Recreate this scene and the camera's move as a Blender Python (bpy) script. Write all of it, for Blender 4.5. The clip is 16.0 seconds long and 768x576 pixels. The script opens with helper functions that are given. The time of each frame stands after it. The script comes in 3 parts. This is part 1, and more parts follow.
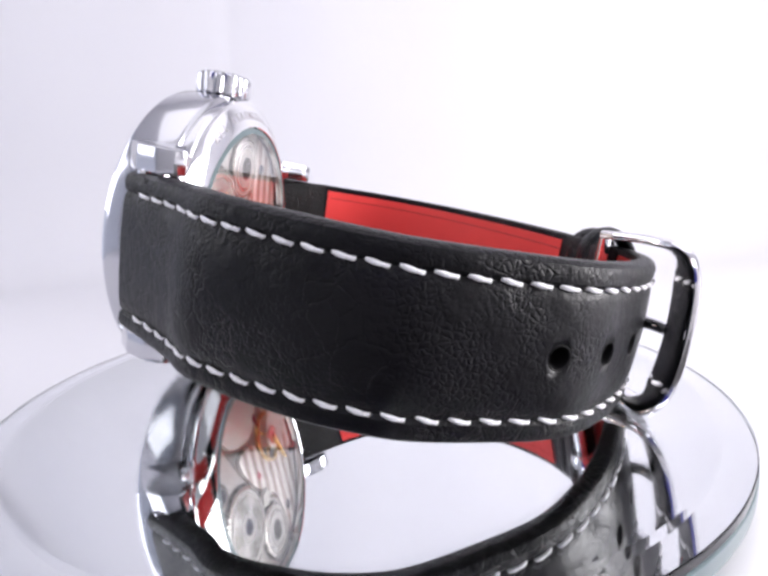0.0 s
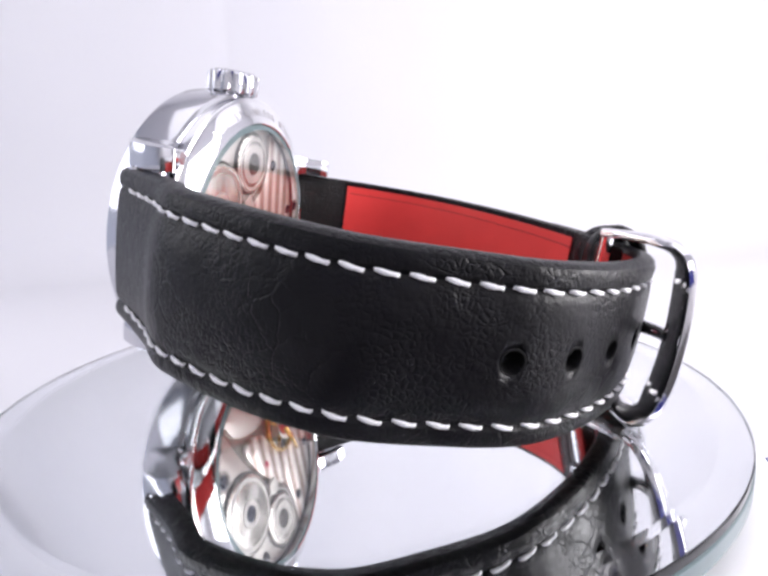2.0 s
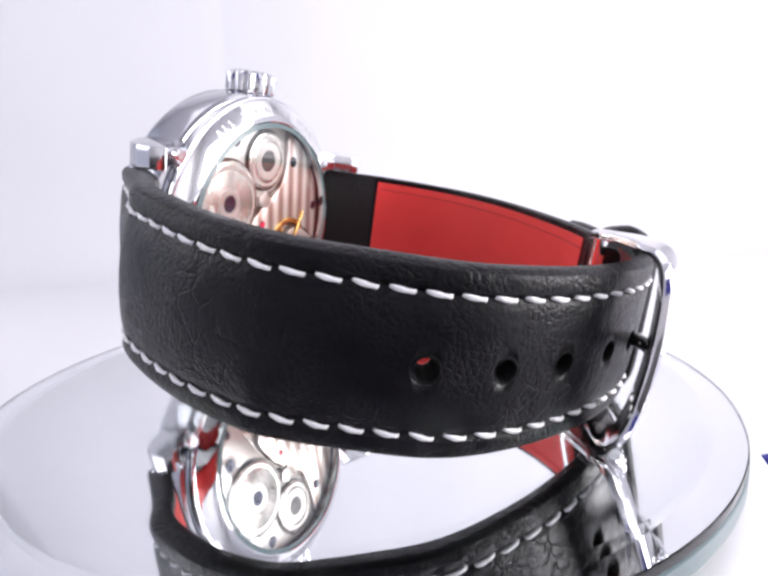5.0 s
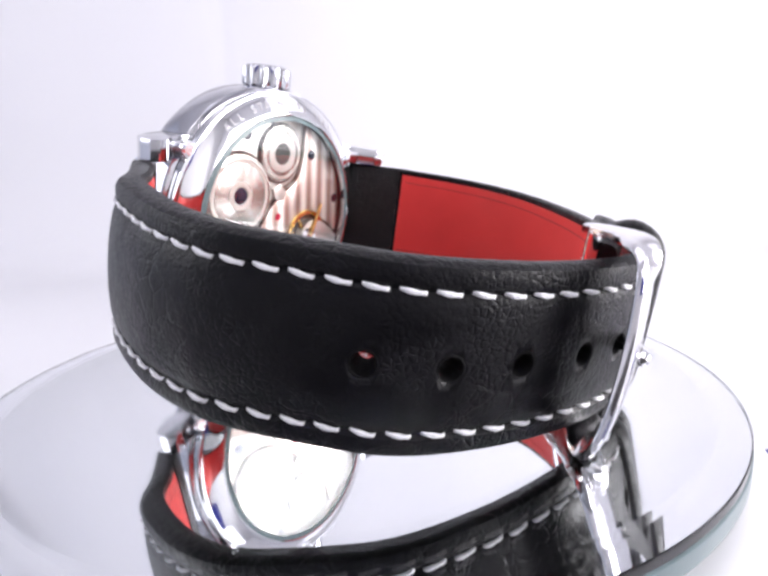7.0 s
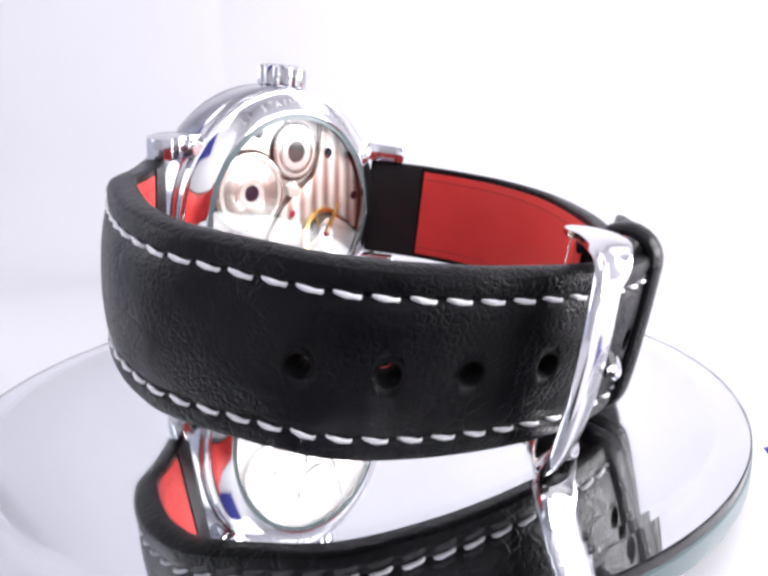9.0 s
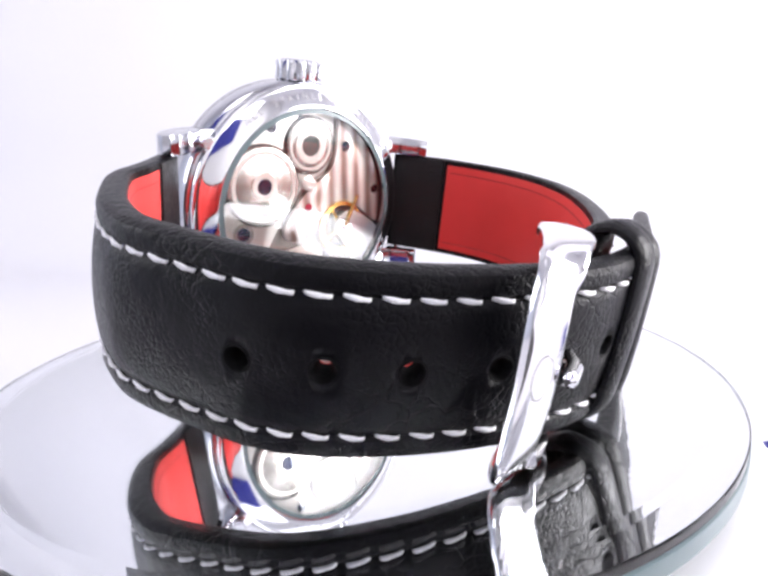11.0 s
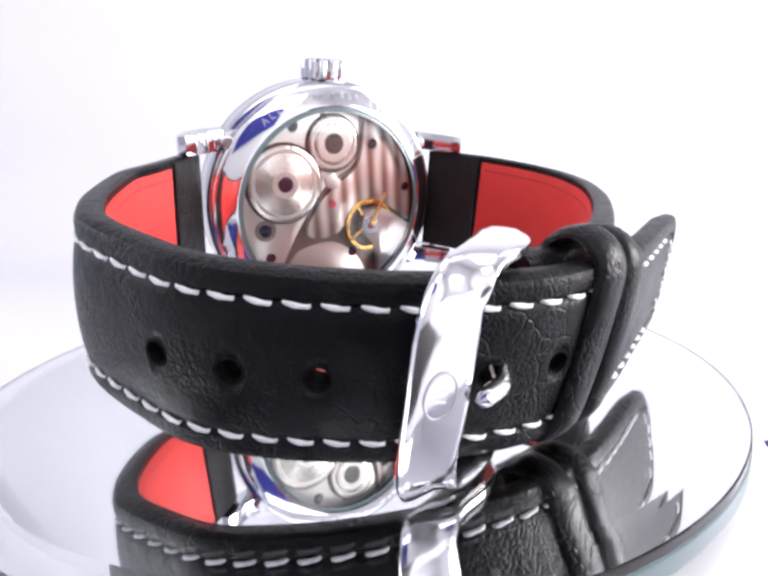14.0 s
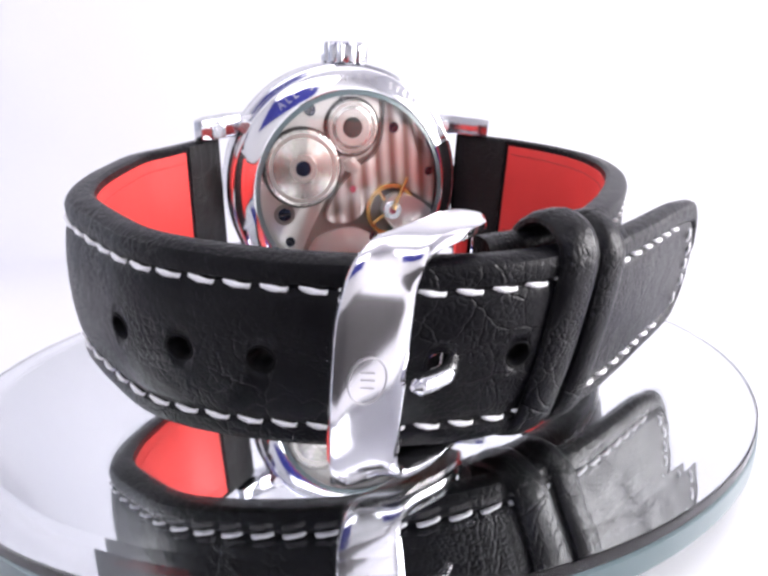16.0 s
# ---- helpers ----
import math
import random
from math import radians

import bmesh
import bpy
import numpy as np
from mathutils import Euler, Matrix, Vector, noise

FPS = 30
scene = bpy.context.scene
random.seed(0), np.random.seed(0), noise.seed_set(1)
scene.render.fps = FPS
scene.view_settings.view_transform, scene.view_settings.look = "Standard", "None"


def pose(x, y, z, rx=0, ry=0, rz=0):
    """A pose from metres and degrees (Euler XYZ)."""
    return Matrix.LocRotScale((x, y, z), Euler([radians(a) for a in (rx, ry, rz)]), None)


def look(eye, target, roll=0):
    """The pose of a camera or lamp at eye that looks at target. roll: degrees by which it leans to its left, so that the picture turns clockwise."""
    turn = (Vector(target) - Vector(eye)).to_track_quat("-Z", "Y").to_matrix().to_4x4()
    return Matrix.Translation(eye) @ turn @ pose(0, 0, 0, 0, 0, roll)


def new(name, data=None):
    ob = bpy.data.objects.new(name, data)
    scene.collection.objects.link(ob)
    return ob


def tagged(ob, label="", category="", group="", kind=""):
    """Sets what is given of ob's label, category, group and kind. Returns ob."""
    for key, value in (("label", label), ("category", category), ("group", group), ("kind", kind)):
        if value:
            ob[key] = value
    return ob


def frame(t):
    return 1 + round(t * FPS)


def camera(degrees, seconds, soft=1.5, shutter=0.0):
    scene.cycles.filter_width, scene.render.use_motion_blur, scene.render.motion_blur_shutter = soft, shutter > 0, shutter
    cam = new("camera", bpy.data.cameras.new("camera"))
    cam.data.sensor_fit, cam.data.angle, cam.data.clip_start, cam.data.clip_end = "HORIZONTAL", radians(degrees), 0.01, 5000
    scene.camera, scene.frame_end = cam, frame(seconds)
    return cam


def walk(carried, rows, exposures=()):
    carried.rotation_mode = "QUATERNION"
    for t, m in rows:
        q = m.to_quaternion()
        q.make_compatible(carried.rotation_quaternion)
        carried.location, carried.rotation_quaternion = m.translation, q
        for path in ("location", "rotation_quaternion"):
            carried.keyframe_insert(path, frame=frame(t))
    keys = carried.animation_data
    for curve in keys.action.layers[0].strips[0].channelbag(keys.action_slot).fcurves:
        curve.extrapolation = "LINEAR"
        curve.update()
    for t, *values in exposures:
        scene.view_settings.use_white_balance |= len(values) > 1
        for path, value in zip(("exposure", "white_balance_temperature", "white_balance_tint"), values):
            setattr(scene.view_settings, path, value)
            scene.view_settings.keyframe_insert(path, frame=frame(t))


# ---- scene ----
MM = 0.001
cam = camera(71.393, 16.0, soft=3.1)

# ---- the camera's slow drift: seconds, degrees of pan to its left, degrees of tilt down, place in mm ----
DRIFT = [
    (0, -2.042, 10.353, 0.56, -80.66, 30.88),
    (0.5, -2.065, 10.436, 0.53, -80.62, 30.83),
    (1, -2.126, 10.541, 0.76, -80.54, 30.69),
    (1.5, -2.181, 10.577, 0.75, -80.51, 30.56),
    (2, -2.251, 10.618, 0.80, -80.44, 30.55),
    (2.5, -2.335, 10.617, 0.94, -80.32, 30.56),
    (3, -2.414, 10.628, 1.02, -80.36, 30.47),
    (3.5, -2.453, 10.698, 1.14, -80.40, 30.52),
    (4, -2.508, 10.685, 1.14, -80.39, 30.62),
    (6.5, -2.522, 10.875, 1.12, -80.02, 29.26),
    (7, -2.512, 10.861, 1.10, -79.91, 29.18),
    (7.5, -2.555, 10.953, 1.17, -79.83, 29.08),
    (8, -2.624, 10.931, 1.18, -79.79, 29.14),
    (8.5, -2.600, 10.998, 1.19, -79.78, 29.34),
    (9, -2.585, 11.117, 1.15, -79.79, 29.29),
    (11.5, -2.591, 11.624, 1.17, -79.76, 28.97),
    (12, -2.548, 11.663, 1.12, -79.60, 28.88),
    (12.5, -2.594, 11.718, 1.13, -79.57, 28.79),
    (13, -2.611, 11.710, 1.17, -79.55, 28.89),
    (13.5, -2.543, 11.696, 1.25, -79.57, 28.97),
    (14, -2.613, 11.695, 1.18, -79.51, 29.03),
    (14.5, -2.584, 11.804, 1.13, -79.40, 28.88),
    (15, -2.536, 12.051, 1.08, -79.36, 28.58),
    (15.5, -2.536, 12.368, 0.97, -79.28, 28.39),
    (16, -2.385, 12.671, 0.85, -79.43, 28.03),
]


def aim(pan, tilt, eye):
    p, a = radians(pan), radians(tilt)
    return eye + Vector((-math.sin(p) * math.cos(a), math.cos(p) * math.cos(a), -math.sin(a)))


walk(cam, [(t, look(Vector(e) * MM, aim(p, a, Vector(e) * MM), -2.193)) for t, p, a, *e in DRIFT], [(0, -0.37), (7, -0.28), (9, -0.25), (12, -0.06), (16, -0.06)])

# ---- the turntable's turn: seconds, degrees ----
TURN = [
    (0, 49.88),
    (0.5, 48.02),
    (1, 46.10),
    (1.5, 44.27),
    (2, 42.45),
    (2.5, 40.60),
    (3, 38.75),
    (3.5, 36.88),
    (4, 35.08),
    (6.5, 25.23),
    (7, 23.33),
    (7.5, 21.45),
    (8, 19.60),
    (8.5, 17.69),
    (9, 15.78),
    (11.5, 6.17),
    (12, 4.25),
    (12.5, 2.37),
    (13, 0.45),
    (13.5, -1.50),
    (14, -3.29),
    (14.5, -5.11),
    (15, -6.97),
    (15.5, -8.86),
    (16, -10.89),
]
AXES = [Vector(v) for v in ((0.8683, 0.4960, -0.0001), (-0.4872, 0.8528, 0.1880), (0.0933, -0.1632, 0.9822))]
REST = Matrix.Translation(Vector((-5.3207, 23.9311, 24.1321)) * MM) @ Matrix([[AXES[c][r] for c in range(3)] for r in range(3)]).to_4x4()
GLASS_TOP = 1.95     # mm, upper face of the glass plate


# ---- light ----
world = bpy.data.worlds.new("world")
scene.world = world
world.use_nodes = True
world.node_tree.nodes["Background"].inputs[0].default_value = (0.93, 0.95, 1.0, 1)
world.node_tree.nodes["Background"].inputs[1].default_value = 0.05


def area(name, eye, target, w, h, power, colour=(1, 1, 1)):
    d = bpy.data.lights.new(name, "AREA")
    d.shape, d.size, d.size_y, d.energy, d.color = "RECTANGLE", w, h, power, colour
    ob = new(name, d)
    ob.matrix_world = look(eye, target)
    return ob


area("softbox_lamp_right", (0.38, 0.18, 0.34), (0.10, 0.26, 0.03), 0.26, 0.35, 0.28, (0.995, 0.97, 1.0))
area("softbox_lamp_top", (0.0, 0.05, 0.52), (0, 0.04, 0.0), 0.46, 0.34, 0.62, (0.985, 0.965, 1.0))
# unseen fill lamp, added to brighten the stitches, red lining and case ring
area("fill_lamp_front", (0.02, -0.29, 0.37), (0, 0.0, 0.02), 0.34, 0.14, 0.6, (1.0, 0.97, 0.99))
area("softbox_lamp_side", (0.445, -0.06, 0.115), (0, 0.0, 0.03), 0.30, 0.2, 3.8, (1.0, 0.97, 0.99))
area("softbox_lamp_left", (-0.43, 0.03, 0.25), (-0.04, 0.08, 0.05), 0.3, 0.26, 0.74, (0.99, 0.97, 1.0))


# ---- materials ----
def mat(name, colour, rough=0.5, metal=0.0, bump=None, vary=None, **more):
    """bump: (scale, strength, distance mm); vary: (scale, darker colour)."""
    m = bpy.data.materials.new(name)
    m.use_nodes = True
    n, l = m.node_tree.nodes, m.node_tree.links
    p = n["Principled BSDF"]
    p.inputs["Base Color"].default_value = (*colour, 1)
    p.inputs["Roughness"].default_value = rough
    p.inputs["Metallic"].default_value = metal
    for k, v in more.items():
        p.inputs[k.replace("_", " ")].default_value = v
    tc = n.new("ShaderNodeTexCoord")
    if vary:
        t = n.new("ShaderNodeTexNoise")
        t.inputs["Scale"].default_value, t.inputs["Detail"].default_value = vary[0], 5
        mx = n.new("ShaderNodeMix")
        mx.data_type = "RGBA"
        mx.inputs[6].default_value, mx.inputs[7].default_value = (*vary[1], 1), (*colour, 1)
        l.new(tc.outputs["Object"], t.inputs["Vector"])
        l.new(t.outputs["Fac"], mx.inputs[0])
        l.new(mx.outputs[2], p.inputs["Base Color"])
    if bump:
        t = n.new("ShaderNodeTexNoise")
        t.inputs["Scale"].default_value, t.inputs["Detail"].default_value = bump[0], 6
        bp = n.new("ShaderNodeBump")
        bp.inputs["Strength"].default_value, bp.inputs["Distance"].default_value = bump[1], bump[2] * MM
        l.new(tc.outputs["Object"], t.inputs["Vector"])
        l.new(t.outputs["Fac"], bp.inputs["Height"])
        l.new(bp.outputs["Normal"], p.inputs["Normal"])
    return m


def leather_mat(name, colour, deep):
    """Grained calfskin: smooth where stretched, cracked pebble in patches, finely crinkled along the sewn edges."""
    m = bpy.data.materials.new(name)
    m.use_nodes = True
    n, l = m.node_tree.nodes, m.node_tree.links
    p = n["Principled BSDF"]
    tc = n.new("ShaderNodeTexCoord")

    def noise(scale, detail=3.0, source=None):
        t = n.new("ShaderNodeTexNoise")
        t.inputs["Scale"].default_value, t.inputs["Detail"].default_value = scale, detail
        l.new(source or tc.outputs["Object"], t.inputs["Vector"])
        return t

    def ramp(src, a, b, lo, hi):
        r = n.new("ShaderNodeMapRange")
        for i, v in enumerate((a, b, lo, hi), 1):
            r.inputs[i].default_value = v
        l.new(src, r.inputs[0])
        return r.outputs[0]

    def math_node(op, a, b):
        q = n.new("ShaderNodeMath")
        q.operation = op
        for i, v in enumerate((a, b)):
            if isinstance(v, float):
                q.inputs[i].default_value = v
            else:
                l.new(v, q.inputs[i])
        return q.outputs[0]

    def cracks(scale, bend, wide, deep_by):
        """Narrow grooves between uneven cells: 0 in the groove, 1 on the skin."""
        warp = noise(scale * 0.9, 4)
        mx = n.new("ShaderNodeMix")
        mx.data_type = "VECTOR"
        mx.inputs[0].default_value = bend
        l.new(tc.outputs["Object"], mx.inputs[4])
        l.new(warp.outputs["Color"], mx.inputs[5])
        v = n.new("ShaderNodeTexVoronoi")
        v.feature, v.inputs["Scale"].default_value = "DISTANCE_TO_EDGE", scale
        l.new(mx.outputs[1], v.inputs["Vector"])
        return ramp(v.outputs["Distance"], 0.0, wide, -deep_by, 0.0)

    where, where_fine = noise(85, 2).outputs["Fac"], noise(170, 2).outputs["Fac"]
    fine = noise(2600, 4).outputs["Fac"]
    crinkle = noise(1250, 3).outputs["Fac"]
    sx = n.new("ShaderNodeSeparateXYZ")
    l.new(tc.outputs["Object"], sx.inputs[0])
    edge = ramp(math_node("ABSOLUTE", sx.outputs[2], 0.0), 4.6 * MM, 7.4 * MM, 0.0, 1.0)
    big = math_node("MULTIPLY", cracks(300, 0.0030, 0.045, 0.42), ramp(where, 0.46, 0.56, 0.0, 1.0))
    small = math_node("MULTIPLY", cracks(1450, 0.0006, 0.22, 0.34), ramp(where_fine, 0.36, 0.62, 0.1, 1.0))
    rim = math_node("MULTIPLY", math_node("MULTIPLY", crinkle, edge), 0.85)
    h = math_node("ADD", math_node("ADD", big, small), math_node("ADD", rim, math_node("MULTIPLY", fine, 0.16)))
    h = math_node("ADD", h, math_node("MULTIPLY", noise(520, 4).outputs["Fac"], 0.9))
    bp = n.new("ShaderNodeBump")
    bp.inputs["Strength"].default_value, bp.inputs["Distance"].default_value = 0.75, 0.2 * MM
    l.new(h, bp.inputs["Height"])
    l.new(bp.outputs["Normal"], p.inputs["Normal"])
    mx = n.new("ShaderNodeMix")
    mx.data_type = "RGBA"
    mx.inputs[6].default_value, mx.inputs[7].default_value = (*deep, 1), (*colour, 1)
    l.new(where, mx.inputs[0])
    l.new(mx.outputs[2], p.inputs["Base Color"])
    p.inputs["Roughness"].default_value = 0.6
    p.inputs["Specular IOR Level"].default_value = 0.0
    p.inputs["Coat Weight"].default_value, p.inputs["Coat IOR"].default_value = 1.0, 1.29
    l.new(ramp(fine, 0.3, 0.7, 0.28, 0.42), p.inputs["Coat Roughness"])
    l.new(bp.outputs["Normal"], p.inputs["Coat Normal"])
    return m


def striped_mat(name, colour, dark):
    """Nickel bridge with polished stripes."""
    m = mat(name, colour, 0.3, 0.8)
    n, l = m.node_tree.nodes, m.node_tree.links
    p = n["Principled BSDF"]
    tc = n.new("ShaderNodeTexCoord")
    w = n.new("ShaderNodeTexWave")
    w.bands_direction = "X"
    w.inputs["Scale"].default_value, w.inputs["Distortion"].default_value = 105, 0.15
    mp = n.new("ShaderNodeMapping")
    mp.inputs["Rotation"].default_value = (0, radians(6), 0)
    l.new(tc.outputs["Object"], mp.inputs["Vector"])
    l.new(mp.outputs[0], w.inputs["Vector"])
    mx = n.new("ShaderNodeMix")
    mx.data_type = "RGBA"
    mx.inputs[6].default_value, mx.inputs[7].default_value = (*dark, 1), (*colour, 1)
    l.new(w.outputs["Fac"], mx.inputs[0])
    l.new(mx.outputs[2], p.inputs["Base Color"])
    bp = n.new("ShaderNodeBump")
    bp.inputs["Strength"].default_value, bp.inputs["Distance"].default_value = 0.5, 0.12 * MM
    l.new(w.outputs["Fac"], bp.inputs["Height"])
    l.new(bp.outputs["Normal"], p.inputs["Normal"])
    return m


BLACK = leather_mat("black_leather", (0.0026, 0.0024, 0.0038), (0.0017, 0.0016, 0.0030))
INNER_BLACK = leather_mat("black_lining_leather", (0.016, 0.0155, 0.016), (0.010, 0.010, 0.010))
RED = mat("red_lining_leather", (0.88, 0.055, 0.05), 0.55, 0, (900, 0.35, 0.1), (130, (0.72, 0.038, 0.034)))
RED_SEAM = mat("pressed_red_seam", (0.42, 0.015, 0.015), 0.6)
THREAD = mat("white_thread", (0.95, 0.94, 0.95), 0.7, 0, (5200, 0.8, 0.12), (900, (0.88, 0.87, 0.89)))
PORE = mat("punched_leather_edge", (0.0035, 0.0033, 0.004), 0.7, 0, (2500, 0.6, 0.1), Specular_IOR_Level=0.12)
STEEL = mat("polished_steel", (0.80, 0.80, 0.82), 0.045, 1.0, (40, 0.03, 0.3))
CASE_STEEL = mat("soft_polished_steel", (0.58, 0.58, 0.61), 0.13, 1.0, (60, 0.02, 0.2))
BACK_STEEL = mat("mirror_polished_steel", (0.86, 0.86, 0.87), 0.07, 1.0, (60, 0.02, 0.2))
BUCKLE_STEEL = mat("worn_polished_steel", (0.78, 0.77, 0.79), 0.12, 1.0, (90, 0.03, 0.2))
SATIN = mat("satin_steel", (0.74, 0.74, 0.76), 0.22, 1.0, (700, 0.08, 0.05))
MARK = mat("etched_steel", (0.6, 0.59, 0.6), 0.34, 1.0)
NICKEL = mat("nickel_plate", (0.64, 0.62, 0.59), 0.3, 0.85, (300, 0.08, 0.05), (260, (0.56, 0.54, 0.5)))
DARK_NICKEL = mat("dark_nickel_plate", (0.20, 0.18, 0.165), 0.4, 0.8, (900, 0.2, 0.05))
STRIPES = striped_mat("striped_nickel", (0.80, 0.77, 0.73), (0.30, 0.21, 0.18))
GOLD = mat("gilt_brass", (0.78, 0.50, 0.17), 0.22, 1.0)
BLUED = mat("blued_screw", (0.015, 0.02, 0.045), 0.25, 0.6)
RUBY = mat("ruby_jewel", (0.35, 0.02, 0.05), 0.1)
# near-black: painted shade of wheel gaps and screw slots, and the dark crown wheel hub
DARK = mat("dark_shade_and_hub", (0.02, 0.018, 0.016), 0.5)
DIAL = mat("white_dial", (0.76, 0.75, 0.74), 0.4)
CLEAR = mat("sapphire_glass", (1, 1, 1), 0.0, 0, Transmission_Weight=1.0, IOR=1.52)
GLASS = mat("plate_glass", (0.972, 0.98, 0.98), 0.0, 0, Transmission_Weight=1.0, IOR=1.5)
EDGE = mat("ground_glass_edge", (0.12, 0.17, 0.18), 0.3, 0, (600, 0.2, 0.1))
MIRROR = mat("silvered_mirror", (0.93, 0.94, 0.96), 0.015, 1.0)
PLASTIC = mat("white_plastic", (0.80, 0.80, 0.81), 0.35, 0, (350, 0.05, 0.1), (18, (0.74, 0.74, 0.76)))
CLOTH = mat("white_backdrop_cloth", (0.75, 0.745, 0.775), 0.9, 0, (9, 0.25, 6.0), (2.2, (0.70, 0.695, 0.73)))
# white cloth toned down so leather and buckle reflect a dimmer front
FRONT_CLOTH = mat("dimmed_front_cloth", (0.64, 0.635, 0.65), 0.9, 0, (9, 0.25, 6.0), (3, (0.58, 0.575, 0.59)))
# darker, bluer copy of the white cloth: shade put into the left wall's colour
SHADED_CLOTH = mat("shaded_tent_cloth", (0.62, 0.66, 0.74), 0.9, 0, (9, 0.25, 6.0), (3, (0.56, 0.60, 0.69)))
# invented dark surface, only there to be reflected by the strap
DARK_TOP = mat("dark_reflected_top", (0.022, 0.019, 0.018), 0.45, 0, (300, 0.1, 0.1), (60, (0.014, 0.012, 0.011)))
POLE = mat("white_streak_rod", (0.88, 0.88, 0.9), 0.5)
NAVY = mat("navy_cloth", (0.018, 0.022, 0.2), 0.8, 0, (900, 0.4, 0.2))


# ---- mesh helpers, in millimetres ----
def mesh_of(name, bm, material, smooth=True, sharp=30):
    bm.normal_update()
    me = bpy.data.meshes.new(name)
    bm.to_mesh(me)
    bm.free()
    me.materials.append(material)
    me.transform(Matrix.Scale(MM, 4))
    if smooth:
        me.shade_smooth()
        me.set_sharp_from_angle(angle=radians(sharp))
    return me


def part(name, bm, material, parent, label="", sharp=30):
    ob = new(name, mesh_of(name, bm, material, True, sharp))
    ob.parent = parent
    return tagged(ob, label)


def tube(rings, closed_ring=True, caps=True, loop=False):
    """Skins rings of points."""
    bm = bmesh.new()
    vs = [[bm.verts.new(p) for p in ring] for ring in rings]
    n = len(vs[0])
    pairs = list(zip(vs, vs[1:])) + ([(vs[-1], vs[0])] if loop else [])
    for a, b in pairs:
        for i in range(n if closed_ring else n - 1):
            j = (i + 1) % n
            bm.faces.new((a[i], a[j], b[j], b[i]))
    if caps and closed_ring and not loop:
        bm.faces.new(list(reversed(vs[0])))
        bm.faces.new(vs[-1])
    bmesh.ops.recalc_face_normals(bm, faces=bm.faces)
    return bm


def lathe(profile, n=96, axis="Y", centre=(0, 0, 0), closed=False):
    """Revolves (radius, height) pairs; closed: the profile is a loop."""
    rings = []
    for i in range(n):
        a = 2 * math.pi * i / n
        ring = []
        for r, h in profile:
            u, v = r * math.cos(a), r * math.sin(a)
            p = (u, h, v) if axis == "Y" else (u, v, h)
            ring.append((p[0] + centre[0], p[1] + centre[1], p[2] + centre[2]))
        rings.append(ring)
    bm = tube(rings, closed, False, True)
    bmesh.ops.remove_doubles(bm, verts=bm.verts, dist=1e-4)
    bmesh.ops.recalc_face_normals(bm, faces=bm.faces)
    return bm


def disc_y(x, z, r, y0, y1, n=32, bevel=0.12, hole=0.0):
    """A low drum whose axis runs along y, with chamfered rims, or a washer."""
    b = min(bevel, abs(y1 - y0) * 0.45)
    if hole:
        return lathe([(hole, y0), (r - b, y0), (r, y0 + b), (r, y1), (hole, y1)], n, "Y", (x, 0, z), True)
    return lathe([(0, y0), (r - b, y0), (r, y0 + b), (r, y1), (0, y1)], n, "Y", (x, 0, z))


def prism_y(outline, y0, y1, bevel=0.15):
    """A plate cut to an outline of (x, z) pairs, between y0 and y1."""
    bm = bmesh.new()
    f = bm.faces.new([bm.verts.new((x, y1, z)) for x, z in outline])
    out = bmesh.ops.extrude_face_region(bm, geom=[f])
    bmesh.ops.translate(bm, vec=(0, y0 - y1, 0), verts=[v for v in out["geom"] if isinstance(v, bmesh.types.BMVert)])
    bmesh.ops.recalc_face_normals(bm, faces=bm.faces)
    if bevel:
        rim = [e for e in bm.edges if all(abs(v.co.y - y0) < 1e-5 for v in e.verts)]
        bmesh.ops.bevel(bm, geom=rim, offset=bevel, segments=2, affect="EDGES", profile=0.5)
    return bm


def rod(a, b, r0, r1=None, n=20, round_end=False):
    """A round bar from a to b."""
    a, b = Vector(a), Vector(b)
    r1 = r0 if r1 is None else r1
    d = (b - a).normalized()
    u = d.orthogonal().normalized()
    v = d.cross(u)
    stops = [(0.0, r0)] + ([(0.9, r1), (0.97, r1 * 0.8), (1.0, r1 * 0.35)] if round_end else [(1.0, r1)])
    rings = [[a + (b - a) * k + (u * math.cos(t) + v * math.sin(t)) * r for t in [2 * math.pi * i / n for i in range(n)]] for k, r in stops]
    return tube(rings)


def spline(points, step=0.8):
    """Even stations along a smooth line: place and direction."""
    p = [Vector(q) for q in points]
    p = [2 * p[0] - p[1]] + p + [2 * p[-1] - p[-2]]
    fine = []
    for i in range(1, len(p) - 2):
        for k in range(40):
            t = k / 40
            fine.append(0.5 * ((2 * p[i]) + (p[i + 1] - p[i - 1]) * t + (2 * p[i - 1] - 5 * p[i] + 4 * p[i + 1] - p[i + 2]) * t * t
                               + (3 * p[i] - p[i - 1] - 3 * p[i + 1] + p[i + 2]) * t ** 3))
    fine.append(p[-2])
    run = [0.0]
    for a, b in zip(fine, fine[1:]):
        run.append(run[-1] + (b - a).length)
    total = run[-1]
    n = max(3, round(total / step))
    out, j = [], 0
    for i in range(n + 1):
        s = total * i / n
        while j < len(run) - 2 and run[j + 1] < s:
            j += 1
        k = (s - run[j]) / max(run[j + 1] - run[j], 1e-9)
        out.append(fine[j].lerp(fine[j + 1], k))
    dirs = [(out[min(i + 1, n)] - out[max(i - 1, 0)]).normalized() for i in range(n + 1)]
    return out, dirs, total


